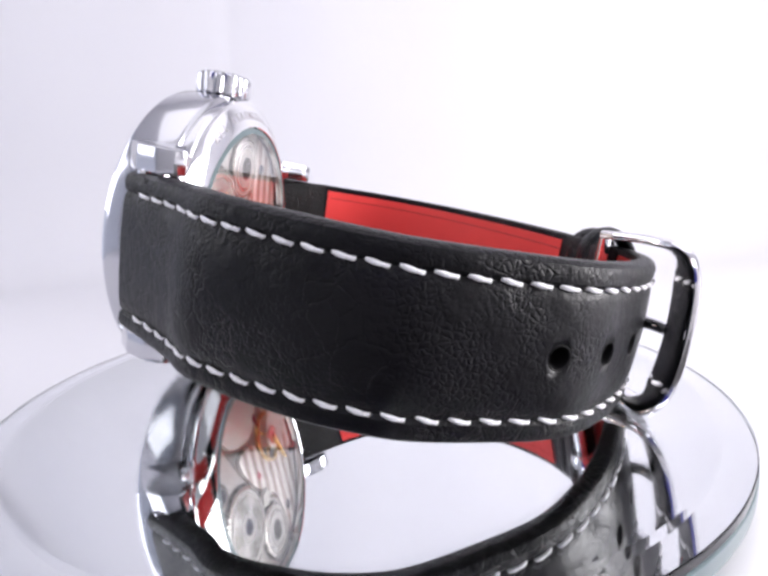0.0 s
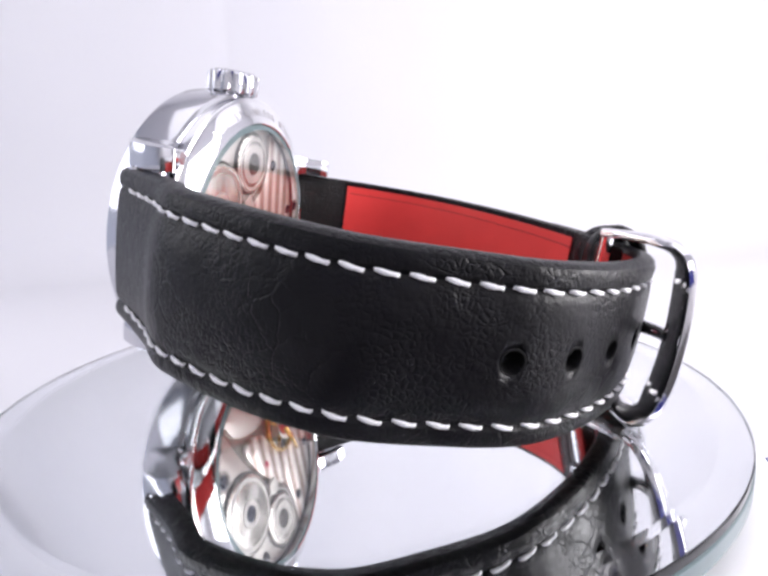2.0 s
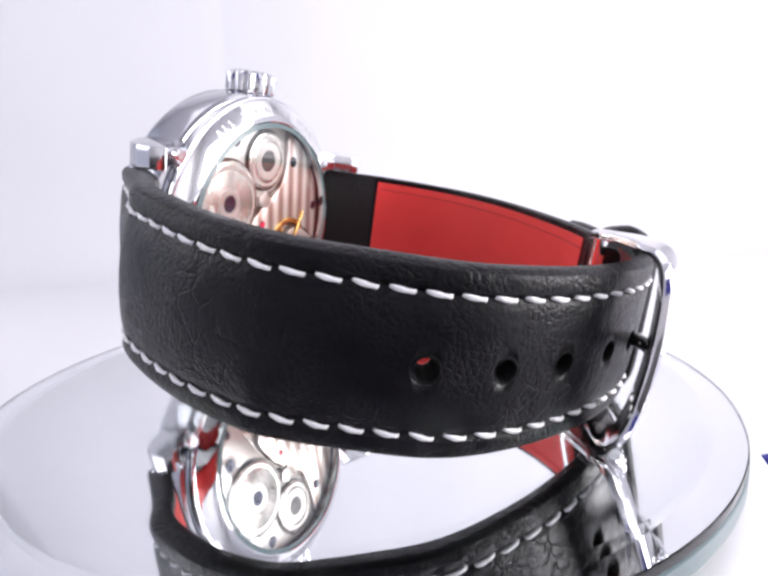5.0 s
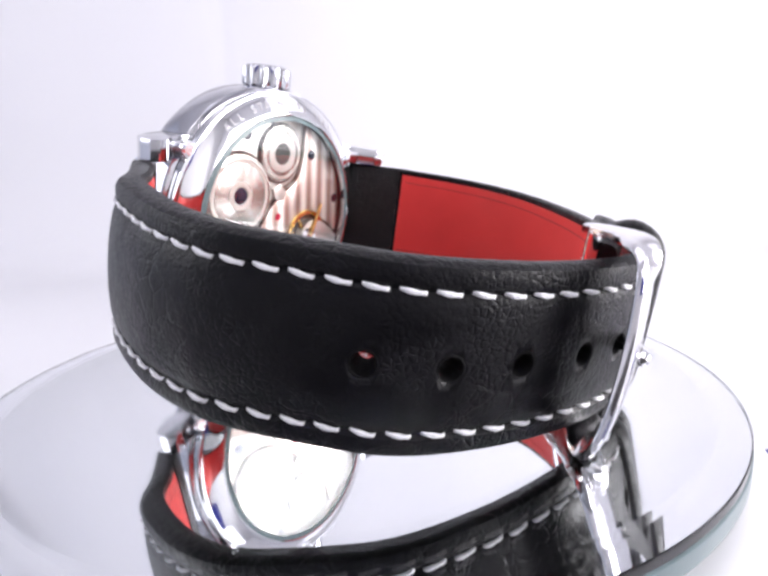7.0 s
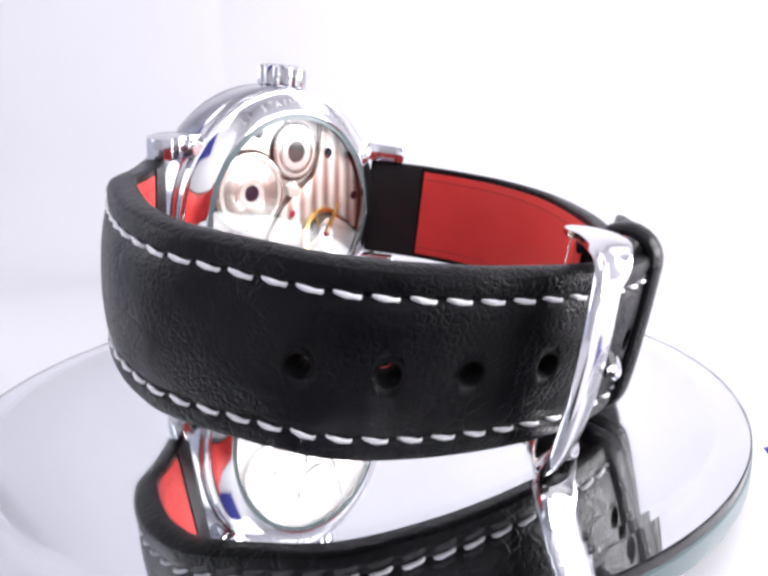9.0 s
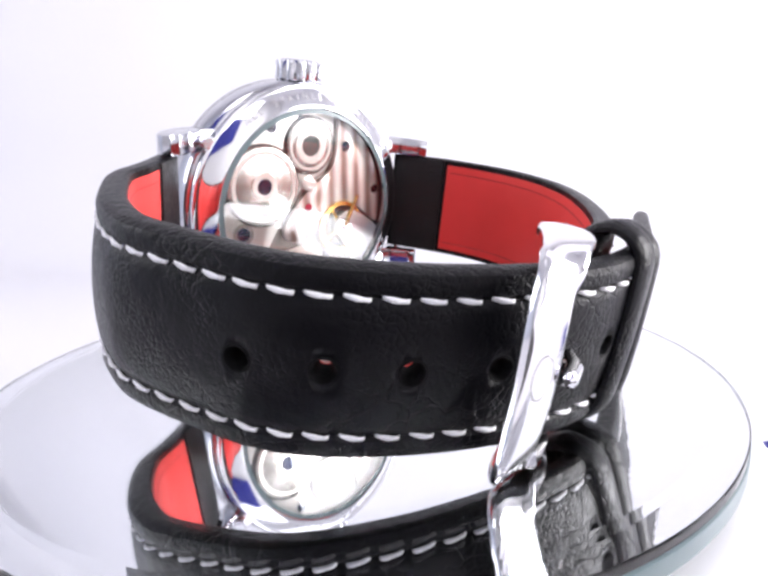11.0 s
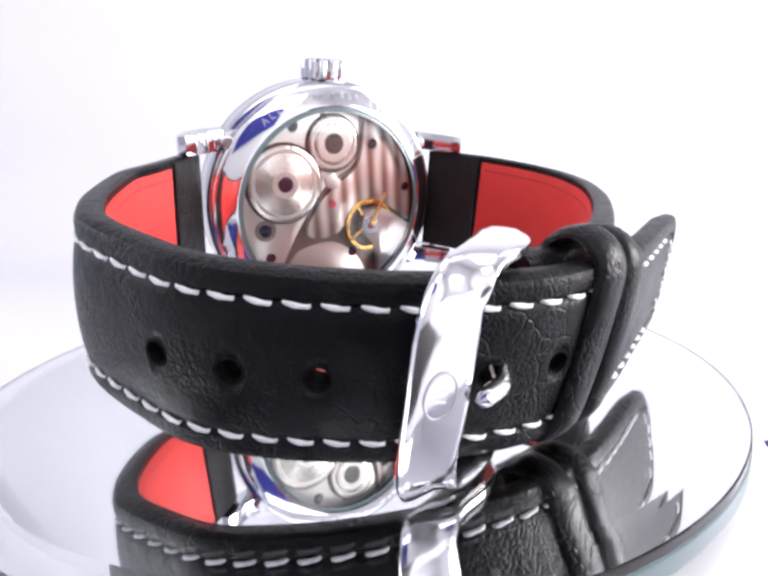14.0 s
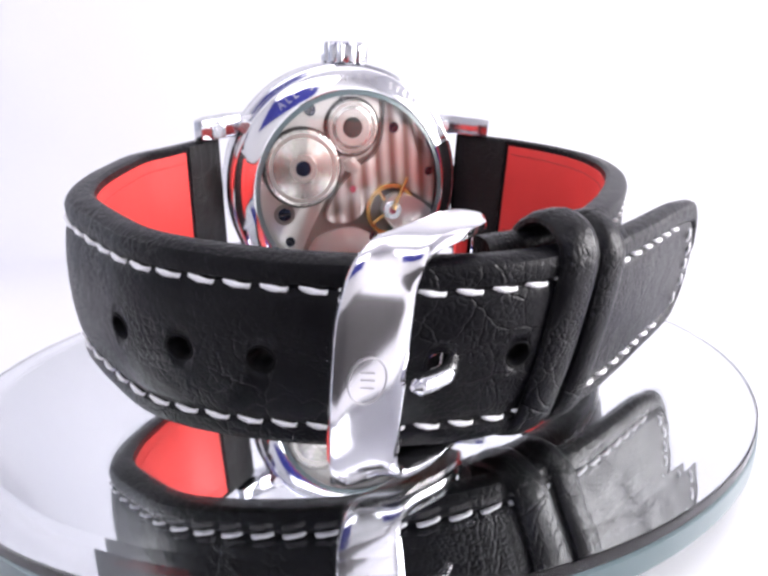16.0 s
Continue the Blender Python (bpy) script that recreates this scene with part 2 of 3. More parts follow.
# ---- the backdrop ----
def backdrop():
    """One white sheet: table, sweep, back and the side folds of a photo tent."""
    floor_z, rings = -30.0, []
    nx = 200
    for i in range(nx + 1):
        x = -520 + 1040 * i / nx
        ring = []
        k = min(1.0, max(0.0, (abs(x - 10) - 85) / 60))
        for y in np.linspace(-86 - 244 * k * k * (3 - 2 * k), 300, 16):      # a bay in the front edge, where the camera stands, bares the dark top to reflections
            ring.append((x, y, floor_z))
        for k in range(1, 9):
            a = radians(90 * k / 8)
            ring.append((x, 300 + 90 * math.sin(a), floor_z + 90 * (1 - math.cos(a))))
        for z in np.linspace(110, 620, 10):
            fold = 2.0 * math.sin(x * 0.021 + 0.6) * math.sin(x * 0.006) + 0.8 * math.sin(x * 0.05) + 3.0 / (1 + math.exp(-(x - 176) / 3)) + 1.6 * math.exp(-((x + 102) / 6) ** 2)
            ring.append((x, 390 + fold * (z - 60) / 120, z))
        rings.append(ring)
    ob = new("backdrop", mesh_of("backdrop", tube(rings, False, False), CLOTH))
    tagged(ob, "white seamless photo backdrop cloth with faint upright creases", "backdrop", kind="structure")
    # unseen dark top, added so the strap's front reflects something dark
    desk = bmesh.new()
    bmesh.ops.create_cube(desk, size=1, matrix=Matrix.Translation((-17, 30, -45)) @ Matrix.Diagonal((990, 740, 28, 1)))
    bmesh.ops.bevel(desk, geom=list(desk.edges), offset=1.5, segments=2, affect="EDGES")
    tagged(new("floor", mesh_of("floor", desk, DARK_TOP)), "unseen dark top under the backdrop cloth, added to darken the leather's reflections", "desk top", kind="structure")
    # same cloth on both sides; the left one has its shade in the colour
    for side, x, m in (("wall_left", -505, SHADED_CLOTH), ("wall_right", 470, CLOTH)):
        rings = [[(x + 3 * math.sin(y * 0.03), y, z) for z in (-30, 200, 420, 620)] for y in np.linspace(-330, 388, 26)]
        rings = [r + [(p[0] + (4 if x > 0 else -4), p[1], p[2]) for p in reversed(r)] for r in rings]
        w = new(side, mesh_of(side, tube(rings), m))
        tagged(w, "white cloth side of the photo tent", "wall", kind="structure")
    def sheet(name, x0, x1, y0, y1, m, label):
        rows = [[(x, y, 560 + 4 * math.sin(x * 0.02)) for y in np.linspace(y0, y1, 8)] for x in np.linspace(x0, x1, 14)]
        rows = [r + [(p[0], p[1], p[2] + 4) for p in reversed(r)] for r in rows]
        tagged(new(name, mesh_of(name, tube(rows), m)), label, "ceiling", kind="structure")

    sheet("ceiling", -510, 476, -336, 396, CLOTH, "white cloth roof of the photo tent")
    # unseen front wall, added for what the steel and leather reflect
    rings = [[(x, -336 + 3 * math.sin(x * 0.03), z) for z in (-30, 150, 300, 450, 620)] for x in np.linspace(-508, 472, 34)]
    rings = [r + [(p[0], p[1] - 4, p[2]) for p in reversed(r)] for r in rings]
    tagged(new("wall_front", mesh_of("wall_front", tube(rings), FRONT_CLOTH)), "unseen cloth front of the tent, greyed to dim reflections", "wall", kind="structure")
    rings = [[(x, -322 + 4 * math.sin(x * 0.05), z) for z in (150, 230, 310, 400, 552)] for x in np.linspace(-170, 110, 24)]
    rings = [r + [(p[0], p[1] - 2, p[2]) for p in reversed(r)] for r in rings]
    tagged(new("tent_flap", mesh_of("tent_flap", tube(rings), NAVY)), "dark blue cloth flap hanging inside the tent front", "cloth flap")
    # unseen rod, stands in for the tent's bright corner edge mirrored in the plate
    pole = new("streak_rod", mesh_of("streak_rod", rod((-482, 374, -30), (-300, 374, 392), 9, n=24), POLE))
    tagged(pole, "unseen white rod added to make the slanted bright streak in the mirror plate", "tent pole")
    fold = bmesh.new()
    bmesh.ops.create_cube(fold, size=1, matrix=Matrix.Translation((101, 9, -27.5)) @ Matrix.Rotation(0.12, 4, "Z") @ Matrix.Diagonal((46, 20, 4.6, 1)))
    bmesh.ops.bevel(fold, geom=list(fold.edges), offset=2, segments=3, affect="EDGES")
    tagged(new("folded_cloth", mesh_of("folded_cloth", fold, NAVY)), "dark blue folded cloth lying on the white table sheet", "cloth")


def turntable():
    table = new("turntable")
    tagged(table, "white plastic display turntable with round mirrored glass plate", "turntable")
    part("base", lathe([(0, -30), (54.5, -30), (56, -28.5), (56, -8), (55.4, -6.2), (54, -5.2), (50, -4.6), (0, -4.6)], 128, "Z"), PLASTIC, table, "white plastic base")
    part("foot_ring", lathe([(56.05, -29.9), (60, -29.9), (60.5, -29), (60, -27.6), (56.05, -27.2)], 128, "Z", (0, 0, 0), True), PLASTIC, table)
    g, r = GLASS_TOP, PLATE_R
    glass = part("glass_plate", lathe([(0, g), (r - 3.6, g), (r - 0.3, g - 0.26), (r - 0.15, g - 0.34), (r - 0.15, g - 1.2), (r - 0.3, g - 1.24), (r - 3.5, g - 1.2), (0, g - 1.2)], 180, "Z"), GLASS, table, "clear glass plate with bevelled rim", 4)
    part("mirror_coating", lathe([(0, g - 1.22), (r - 3.5, g - 1.22), (r - 0.3, g - 1.26), (r - 0.3, g - 1.32), (0, g - 1.32)], 180, "Z"), MIRROR, glass, "silvered mirror coating", 4)
    part("plate_rim", lathe([(0, g - 1.36), (r - 0.3, g - 1.36), (r - 0.05, g - 1.5), (r - 0.05, g - 3.3), (r - 0.4, g - 3.6), (0, g - 3.6)], 180, "Z"), EDGE, glass, "grey-green ground glass edge")
    part("bearing_disc", lathe([(0, g - 3.62), (46, g - 3.62), (46, -4.6), (0, -4.6)], 96, "Z"), PLASTIC, glass, "white plastic disc")
    return glass


PLATE_R = 51.25
backdrop()
plate = turntable()

# ---- the watch ----
watch = new("wristwatch")
tagged(watch, "steel wristwatch on its side, white-stitched black leather strap lined red", "wristwatch")
LONG = [(-25.6, 3.0), (-29.3, -2.4), (-33.2, -7.7), (-37.7, -13.2), (-41.5, -24), (-42.5, -31.9), (-41.8, -36.9), (-39.0, -43.9), (-36.2, -49.4), (-32.5, -53.4), (-26.5, -57.6),
        (-19.7, -60.9), (-13, -63), (-6, -63.7), (3.3, -62.2), (11.3, -58.9), (20, -54.7), (30.3, -49.9)]
SHORT = [(25.6, 3.0), (29.2, -3), (32.3, -9), (34.6, -17), (34.6, -25), (31.8, -33), (27, -40), (20.8, -46.2), (14.5, -51.4), (8, -55.6), (0, -59.0), (-7.5, -60.0)]


def lerp_table(table, s):
    for (a, va), (b, vb) in zip(table, table[1:]):
        if s <= b:
            return va + (vb - va) * max(0.0, (s - a) / (b - a))
    return table[-1][1]


LEAN_L = [(0, 0.0), (0.08, 0.2), (0.2, 0.5), (0.42, 0.35), (0.55, 0.1), (0.62, 0.0), (1, 0.0)]      # the long strap stands a little flared towards the plate
LEAN_S = [(0, 0.0), (1, 0.0)]
LEAN = LEAN_L


def strap(name, plan, side, width, thick, pad, tip, label):
    """A padded strap swept along its plan line. side: +1 if outward lies to the right of the way. width, thick, pad: tables over the length (0 to 1)."""
    pts, dirs, total = spline([(x, y, 0) for x, y in plan])
    n = len(pts) - 1

    def frame_at(i):
        d = dirs[i]
        return pts[i], Vector((d.y, -d.x, 0)) * side

    def section(i):
        k = i / n
        s = total * k
        p, o = frame_at(i)
        w, th, b = lerp_table(width, k) / 2, lerp_table(thick, k), lerp_table(pad, k)
        if tip and total - s < 9:      # the rounded, narrowing tip
            e = (9 - (total - s)) / 9
            w *= (1 - 0.07 * e) * math.sqrt(1 - (max(0, e - 0.6) / 0.44) ** 2)
            th *= 1 - 0.35 * e
            b *= 1 - e
        shape = []
        for v, u in ((-1, -0.82), (-1.0, -0.5), (-0.985, -0.22), (-0.95, -0.04)):
            shape.append((u * th, v * w))
        m = w - 2.55
        shape += [(0.16, -w + 1.1), (0.1, -m - 0.45), (-0.22, -m), (0.06, -m + 0.45)]
        for v in (-0.8, -0.6, -0.35, 0, 0.35, 0.6, 0.8):
            shape.append((0.1 + b * (1 - abs(v) ** 2.2), v * m))
        shape += [(u, -v) for u, v in reversed(shape[:8])]
        shape += [(-th + 0.02, w * 0.97), (-th, w * 0.9), (-th, 0), (-th, -w * 0.9), (-th + 0.02, -w * 0.97)]
        tip_out = lerp_table(LEAN, k)
        return [p + o * (u - tip_out * v / 10) + Vector((0, 0, v)) for u, v in shape]

    return pts, dirs, total, frame_at, tube([section(i) for i in range(n + 1)])


def holes_cut(ob, centres, radius=1.15):
    """Punches round holes through a part."""
    for c, o in centres:
        cutter = new("cutter", mesh_of("cutter", rod(Vector(c) - o * 4.5, Vector(c) + o * 1.5, radius * 0.45, radius * 1.22, n=20), PORE))
        md = ob.modifiers.new("hole", "BOOLEAN")
        md.operation, md.object, md.solver = "DIFFERENCE", cutter, "EXACT"
        bpy.context.view_layer.update()
        me = bpy.data.meshes.new_from_object(ob.evaluated_get(bpy.context.evaluated_depsgraph_get()))
        ob.modifiers.clear()
        ob.data = me
        bpy.data.objects.remove(cutter)


def stitch_mesh(length):
    """One twisted two-ply thread loop, slanting, sunk at both ends."""
    rings = []
    for i in range(15):
        t = i / 14
        x = (t - 0.5) * length
        r = 0.24 * (0.68 + 0.32 * math.sin(math.pi * min(max(t, 0.04), 0.96)) ** 0.5)
        y = -0.26 + 0.4 * math.sin(math.pi * t) ** 0.4
        sl = 0.34 * (t - 0.5)
        rings.append([(x, y + r * k * math.sin(a) * 0.85, sl + r * k * math.cos(a)) for a, k in [(2 * math.pi * q / 12, 1 + 0.13 * math.cos(2 * (2 * math.pi * q / 12) - 9.5 * t)) for q in range(12)]])
    return mesh_of("stitch", tube(rings), THREAD)


STITCH, STITCH_SHORT = stitch_mesh(2.25), stitch_mesh(1.8)


def sew(parent, pts, dirs, frame_at, total, start, end, width, pitch, lean=0.0, mesh=None):
    """Two rows of stitches along a strap."""
    n = len(pts) - 1
    count = int((end - start) / pitch)
    for row in (1, -1):
        for j in range(count):
            s = start + (j + 0.5) * pitch + (0.35 if row < 0 else 0)
            i = min(n - 1, max(1, round(s / total * n)))
            k = s / total * n - i
            p, o = frame_at(i)
            p = p + dirs[i] * (k * total / n)
            z = row * (lerp_table(width, s / total) / 2 - 2.55)
            ob = new("stitch", mesh or STITCH)
            ob.parent = parent
            turn = Matrix([[dirs[i][r], o[r], (0, 0, 1)[r]] for r in range(3)])
            if turn.determinant() < 0:
                turn = Matrix([[-dirs[i][r], o[r], (0, 0, 1)[r]] for r in range(3)])
            wob = Matrix.Rotation(random.uniform(-0.05, 0.05), 3, "Y")
            ob.matrix_local = Matrix.Translation((p + o * (0.04 - lerp_table(LEAN, s / total) * z / 10) + Vector((0, 0, z))) * MM) @ (turn @ wob).to_4x4()


def lining(parent, pts, dirs, frame_at, total, width, thick, s0, s1, material, label, proud=0.12, trim=1.1, name="lining"):
    n = len(pts) - 1
    rings = []
    for i in range(n + 1):
        s = total * i / n
        if s < s0 or s > s1:
            continue
        p, o = frame_at(i)
        w, th = lerp_table(width, i / n) / 2 - trim, lerp_table(thick, i / n)
        rings.append([p + o * (u - lerp_table(LEAN, i / n) * v / 10) + Vector((0, 0, v)) for u, v in ((-th - 0.004, -w), (-th - proud * 0.6, -w), (-th - proud, -w + 0.4), (-th - proud, 0), (-th - proud, w - 0.4), (-th - proud * 0.6, w), (-th - 0.004, w))])
    return part(name, tube(rings), material, parent, label)


WIDTH_L = [(0, 20.0), (0.1, 19.8), (0.3, 18.4), (0.55, 17.6), (1, 17.4)]
THICK_L = [(0, 3.0), (0.2, 2.9), (0.45, 2.5), (0.7, 2.2), (1, 2.1)]
PAD_L = [(0, 0.3), (0.1, 0.75), (0.3, 0.7), (0.5, 0.4), (0.7, 0.2), (1, 0.1)]
WIDTH_S = [(0, 20.0), (0.12, 20.0), (0.8, 18.4), (1, 18.0)]
THICK_S = [(0, 3.0), (0.3, 2.9), (0.7, 2.6), (1, 2.3)]

pts, dirs, total, frame_at, bm = strap("strap", LONG, 1, WIDTH_L, THICK_L, PAD_L, True, "")
strap_long = part("long_strap", bm, BLACK, watch, "grained black leather strap with white stitching and punched holes")
HOLES = [(-37.3, -48.3), (-32.5, -53.4), (-26.5, -57.6), (-19.7, -60.9), (-13.0, -63.0), (-6.0, -63.7)]
centres = []
for hx, hy in HOLES:
    i = min(range(len(pts)), key=lambda q: (pts[q] - Vector((hx, hy, 0))).length)
    centres.append((pts[i], frame_at(i)[1]))
for c, o in centres:
    b = lerp_table(PAD_L, min(range(len(pts)), key=lambda q: (pts[q] - c).length) / len(pts))
    wall = part("hole_wall", lathe([(0.66, -2.1), (0.95, b - 0.5), (1.1, b + 0.04), (1.18, b + 0.11), (1.36, b + 0.05), (1.36, -0.3), (1.1, -2.1)], 28, "Y", (0, 0, 0), True), PORE, strap_long, "black punched hole edge")
    wall.matrix_local = Matrix.Translation(c * MM) @ Matrix([[o.y, o.x, 0], [-o.x, o.y, 0], [0, 0, 1]]).to_4x4()
lining_long = lining(strap_long, pts, dirs, frame_at, total, WIDTH_L, THICK_L, 10.1, total - 14, RED, "smooth red leather lining")
part_black = lining(strap_long, pts, dirs, frame_at, total, WIDTH_L, THICK_L, 0.6, 9.9, INNER_BLACK, "black leather lining end", 0.25, 0.4, "lining_end")
for w in (1, -1):
    n = len(pts) - 1
    rings = []
    for i in range(n + 1):
        s = total * i / n
        if 10.7 < s < total - 16:
            p, o = frame_at(i)
            z, th = w * (lerp_table(WIDTH_L, i / n) / 2 - 2.6), lerp_table(THICK_L, i / n)
            rings.append([p + o * (u - lerp_table(LEAN, i / n) * z / 10) + Vector((0, 0, z + v)) for u, v in ((-th - 0.05, -0.17), (-th - 0.19, 0), (-th - 0.05, 0.17))])
    part("seam", tube(rings, True, True), RED_SEAM, lining_long, "pressed seam line")
holes_cut(strap_long, centres)
holes_cut(lining_long, centres)
sew(strap_long, pts, dirs, frame_at, total, 3.2, total - 7.0, WIDTH_L, 3.08)
LONG_AT = (pts, dirs, frame_at, total)
# the seam runs round the tip
for k in range(5):
    z = (k - 2) * 2.1
    i = len(pts) - 1 - round((2.4 + 0.35 * (k - 2) ** 2) / 0.8)
    p, o = frame_at(i)
    ob = new("stitch", STITCH_SHORT)
    ob.parent = strap_long
    m3 = Matrix([[(0, 0, 1)[r], o[r], -dirs[i][r]] for r in range(3)])
    if m3.determinant() < 0:
        m3 = Matrix([[(0, 0, 1)[r], o[r], dirs[i][r]] for r in range(3)])
    ob.matrix_local = Matrix.Translation((p + o * 0.08 + Vector((0, 0, z))) * MM) @ m3.to_4x4()

LEAN = LEAN_S
pts, dirs, total, frame_at, bm = strap("strap", SHORT, -1, WIDTH_S, THICK_S, PAD_L, False, "")
strap_short = part("short_strap", bm, BLACK, watch, "grained black leather strap with white stitching")
lining_short = lining(strap_short, pts, dirs, frame_at, total, WIDTH_S, THICK_S, 11.8, total - 13, RED, "smooth red leather lining")
lining(strap_short, pts, dirs, frame_at, total, WIDTH_S, THICK_S, 0.6, 11.6, INNER_BLACK, "black leather lining end", 0.25, 0.4, "lining_end")
lining(strap_short, pts, dirs, frame_at, total, WIDTH_S, THICK_S, total - 12.8, total - 0.5, INNER_BLACK, "black leather fold", 0.3, 0.4, "lining_end")
n = len(pts) - 1
for w in (1, -1):
    rings = []
    for i in range(n + 1):
        s = total * i / n
        if 12.4 < s < total - 13.6:
            p, o = frame_at(i)
            z, th = w * (lerp_table(WIDTH_S, i / n) / 2 - 2.6), lerp_table(THICK_S, i / n)
            rings.append([p + o * (u - lerp_table(LEAN, i / n) * z / 10) + Vector((0, 0, z + v)) for u, v in ((-th - 0.05, -0.17), (-th - 0.19, 0), (-th - 0.05, 0.17))])
    part("seam", tube(rings, True, True), RED_SEAM, lining_short, "pressed seam line")
sew(strap_short, pts, dirs, frame_at, total, 3.2, total - 12, WIDTH_S, 3.08)


def keeper(x_mid, y_mid, width, grow, label):
    """A leather loop round both straps."""
    lp, ld, lf, lt = LONG_AT
    i = min(range(len(lp)), key=lambda q: (lp[q] - Vector((x_mid, y_mid, 0))).length)
    p, o = lf(i)
    d = ld[i]
    hz, low, out, inn = 9.1 + grow, 9.1, -0.3 + grow * 0.2, -5.9
    corner = 3.1
    loop = []
    for cx, cz, a0 in ((out - corner, hz - corner, 0), (inn + corner, hz - corner, 90), (inn + corner, -low + corner, 180), (out - corner, -low + corner, 270)):
        if a0 == 0:
            for k in range(1, 7):
                v = (-1 + k / 3.5) * (hz - corner)
                loop.append((cx + corner, v, 1.0, 0.0))
        for k in range(7):
            a = radians(a0 + 15 * k)
            loop.append((cx + corner * math.cos(a), cz + corner * math.sin(a), math.cos(a), math.sin(a)))
    rings = []
    for u, v, nu, nv in loop:
        bow = 1 - (v / hz) ** 2      # the loop bows outward and along the strap
        c = p + o * (u + (0.3 * bow if u > -1 else 0)) + Vector((0, 0, v)) + d * (0.2 * v - 1.2 + 0.6 * bow)
        nn = o * nu + Vector((0, 0, nv))
        h = width / 2
        rings.append([c + d * a + nn * b for a, b in ((-h, 0.1), (-h + 0.08, 0.5), (-h + 0.45, 0.85), (-h * 0.45, 1.08), (0, 1.15), (h * 0.45, 1.08), (h - 0.45, 0.85), (h - 0.08, 0.5), (h, 0.1), (h - 0.3, -0.15), (-h + 0.3, -0.15))])
    part("keeper_loop", tube(rings, True, False, True), BLACK, watch, label)


keeper(-1.3, -63.2, 4.4, 1.2, "black leather keeper loop")
keeper(3.1, -62.2, 3.7, 0.6, "black leather keeper loop beside the strap tip")


# ---- buckle ----
def buckle():
    path = [(-8.8, -57.6, 10.4), (-12, -60.9, 10.8), (-15.9, -63.1, 10.8), (-18.5, -64.3, 9.7), (-19.7, -64.9, 6.5), (-20.2, -65.2, 0), (-20.3, -64.8, -5.9), (-19.6, -64.0, -8.5),
            (-17.1, -63.0, -9.4), (-12.4, -60.9, -9.4), (-8.8, -57.6, -9.6)]
    p, d, total = spline(path, 0.35)
    n = len(p) - 1
    for _ in range(40):
        p = [p[0]] + [(p[i - 1] + p[i] * 2 + p[i + 1]) / 4 for i in range(1, n)] + [p[-1]]
    d = [(p[min(i + 1, n)] - p[max(i - 1, 0)]).normalized() for i in range(n + 1)]
    rings, last = [], Vector((0, 0, 1))
    for i in range(n + 1):
        k = i / n
        mid = max(0.0, 1 - abs(k - 0.5) / 0.33)
        ease = min(1, mid * 2.4)
        ease = ease * ease * (3 - 2 * ease)
        wdir = Vector((0.72, -0.69, 0)).lerp(Vector((1.0, 0.04, 0)), ease)
        wdir = (wdir - d[i] * wdir.dot(d[i])).normalized()
        nd = wdir.cross(d[i]).normalized()
        if nd.dot(last) < 0:
            nd = -nd
        last = nd
        half = 2.35 + 0.65 * ease - 0.7 * math.exp(-((abs(k - 0.5) - 0.25) / 0.07) ** 2)
        if min(k, 1 - k) < 0.05:
            half *= 0.75 + 5 * min(k, 1 - k)
        th = 0.6
        ring = []
        for a in range(20):
            t = 2 * math.pi * a / 20
            cx, sx = math.cos(t), math.sin(t)
            ring.append(p[i] + wdir * half * math.copysign(abs(cx) ** 0.55, cx) + nd * th * math.copysign(abs(sx) ** 0.55, sx) * (1.25 if sx > 0 else 0.8))
        rings.append(ring)
    b = part("buckle", tube(rings), BUCKLE_STEEL, watch, "polished steel pin buckle")
    part("pivot_bar", rod((-8.8, -57.6, -9.8), (-8.8, -57.6, 10.6), 0.8), STEEL, b)
    pp, pd, _ = spline([(-8.8, -58.2, 0.0), (-11.6, -62.2, 0.1), (-13.3, -64.6, 0.1), (-14.8, -65.4, 0.15), (-17.0, -66.2, 0.3)], 0.4)
    pin = []
    for i, (q, e) in enumerate(zip(pp, pd)):
        u = Vector((0, 0, 1))
        v = e.cross(u).normalized()
        k = min(1.0, (len(pp) - 1 - i) / 2.0)
        rr = 0.84 * math.sqrt(max(0.12, 1 - (1 - k) ** 2))
        pin.append([q + u * rr * math.cos(a) + v * rr * math.sin(a) for a in [2 * math.pi * s / 20 for s in range(20)]])
    part("buckle_pin", tube(pin), STEEL, b, "polished steel buckle pin through a strap hole")
    part("pin_eye", lathe([(0.9, -1.1), (1.5, -1.1), (1.7, 0), (1.5, 1.1), (0.9, 1.1)], 24, "Z", (-8.8, -57.6, 0), True), STEEL, b)
    # engraved oval mark on the plate
    c = Vector((-20.5, -65.97, 1.5))
    rings = []
    for i in range(28):
        t = 2 * math.pi * i / 28
        e = Vector((math.cos(t) * 1.5, 0.04 * math.cos(t) * 1.5, 1.9 * math.sin(t)))
        o = Vector((0.04, -1, 0))
        rings.append([c + e * 0.96, c + e + o * 0.025, c + e * 1.04])
    mark = part("engraved_mark", tube(rings, True, False, True), MARK, b, "engraved oval maker's mark")
    for dz in (-0.55, 0.1, 0.7):
        bar = bmesh.new()
        bmesh.ops.create_cube(bar, size=1, matrix=Matrix.Translation((c.x, c.y - 0.0, c.z + dz)) @ Matrix.Rotation(0.25, 4, "Y") @ Matrix.Diagonal((1.1, 0.03, 0.09, 1)))
        part("engraved_bar", bar, MARK, mark)


buckle()


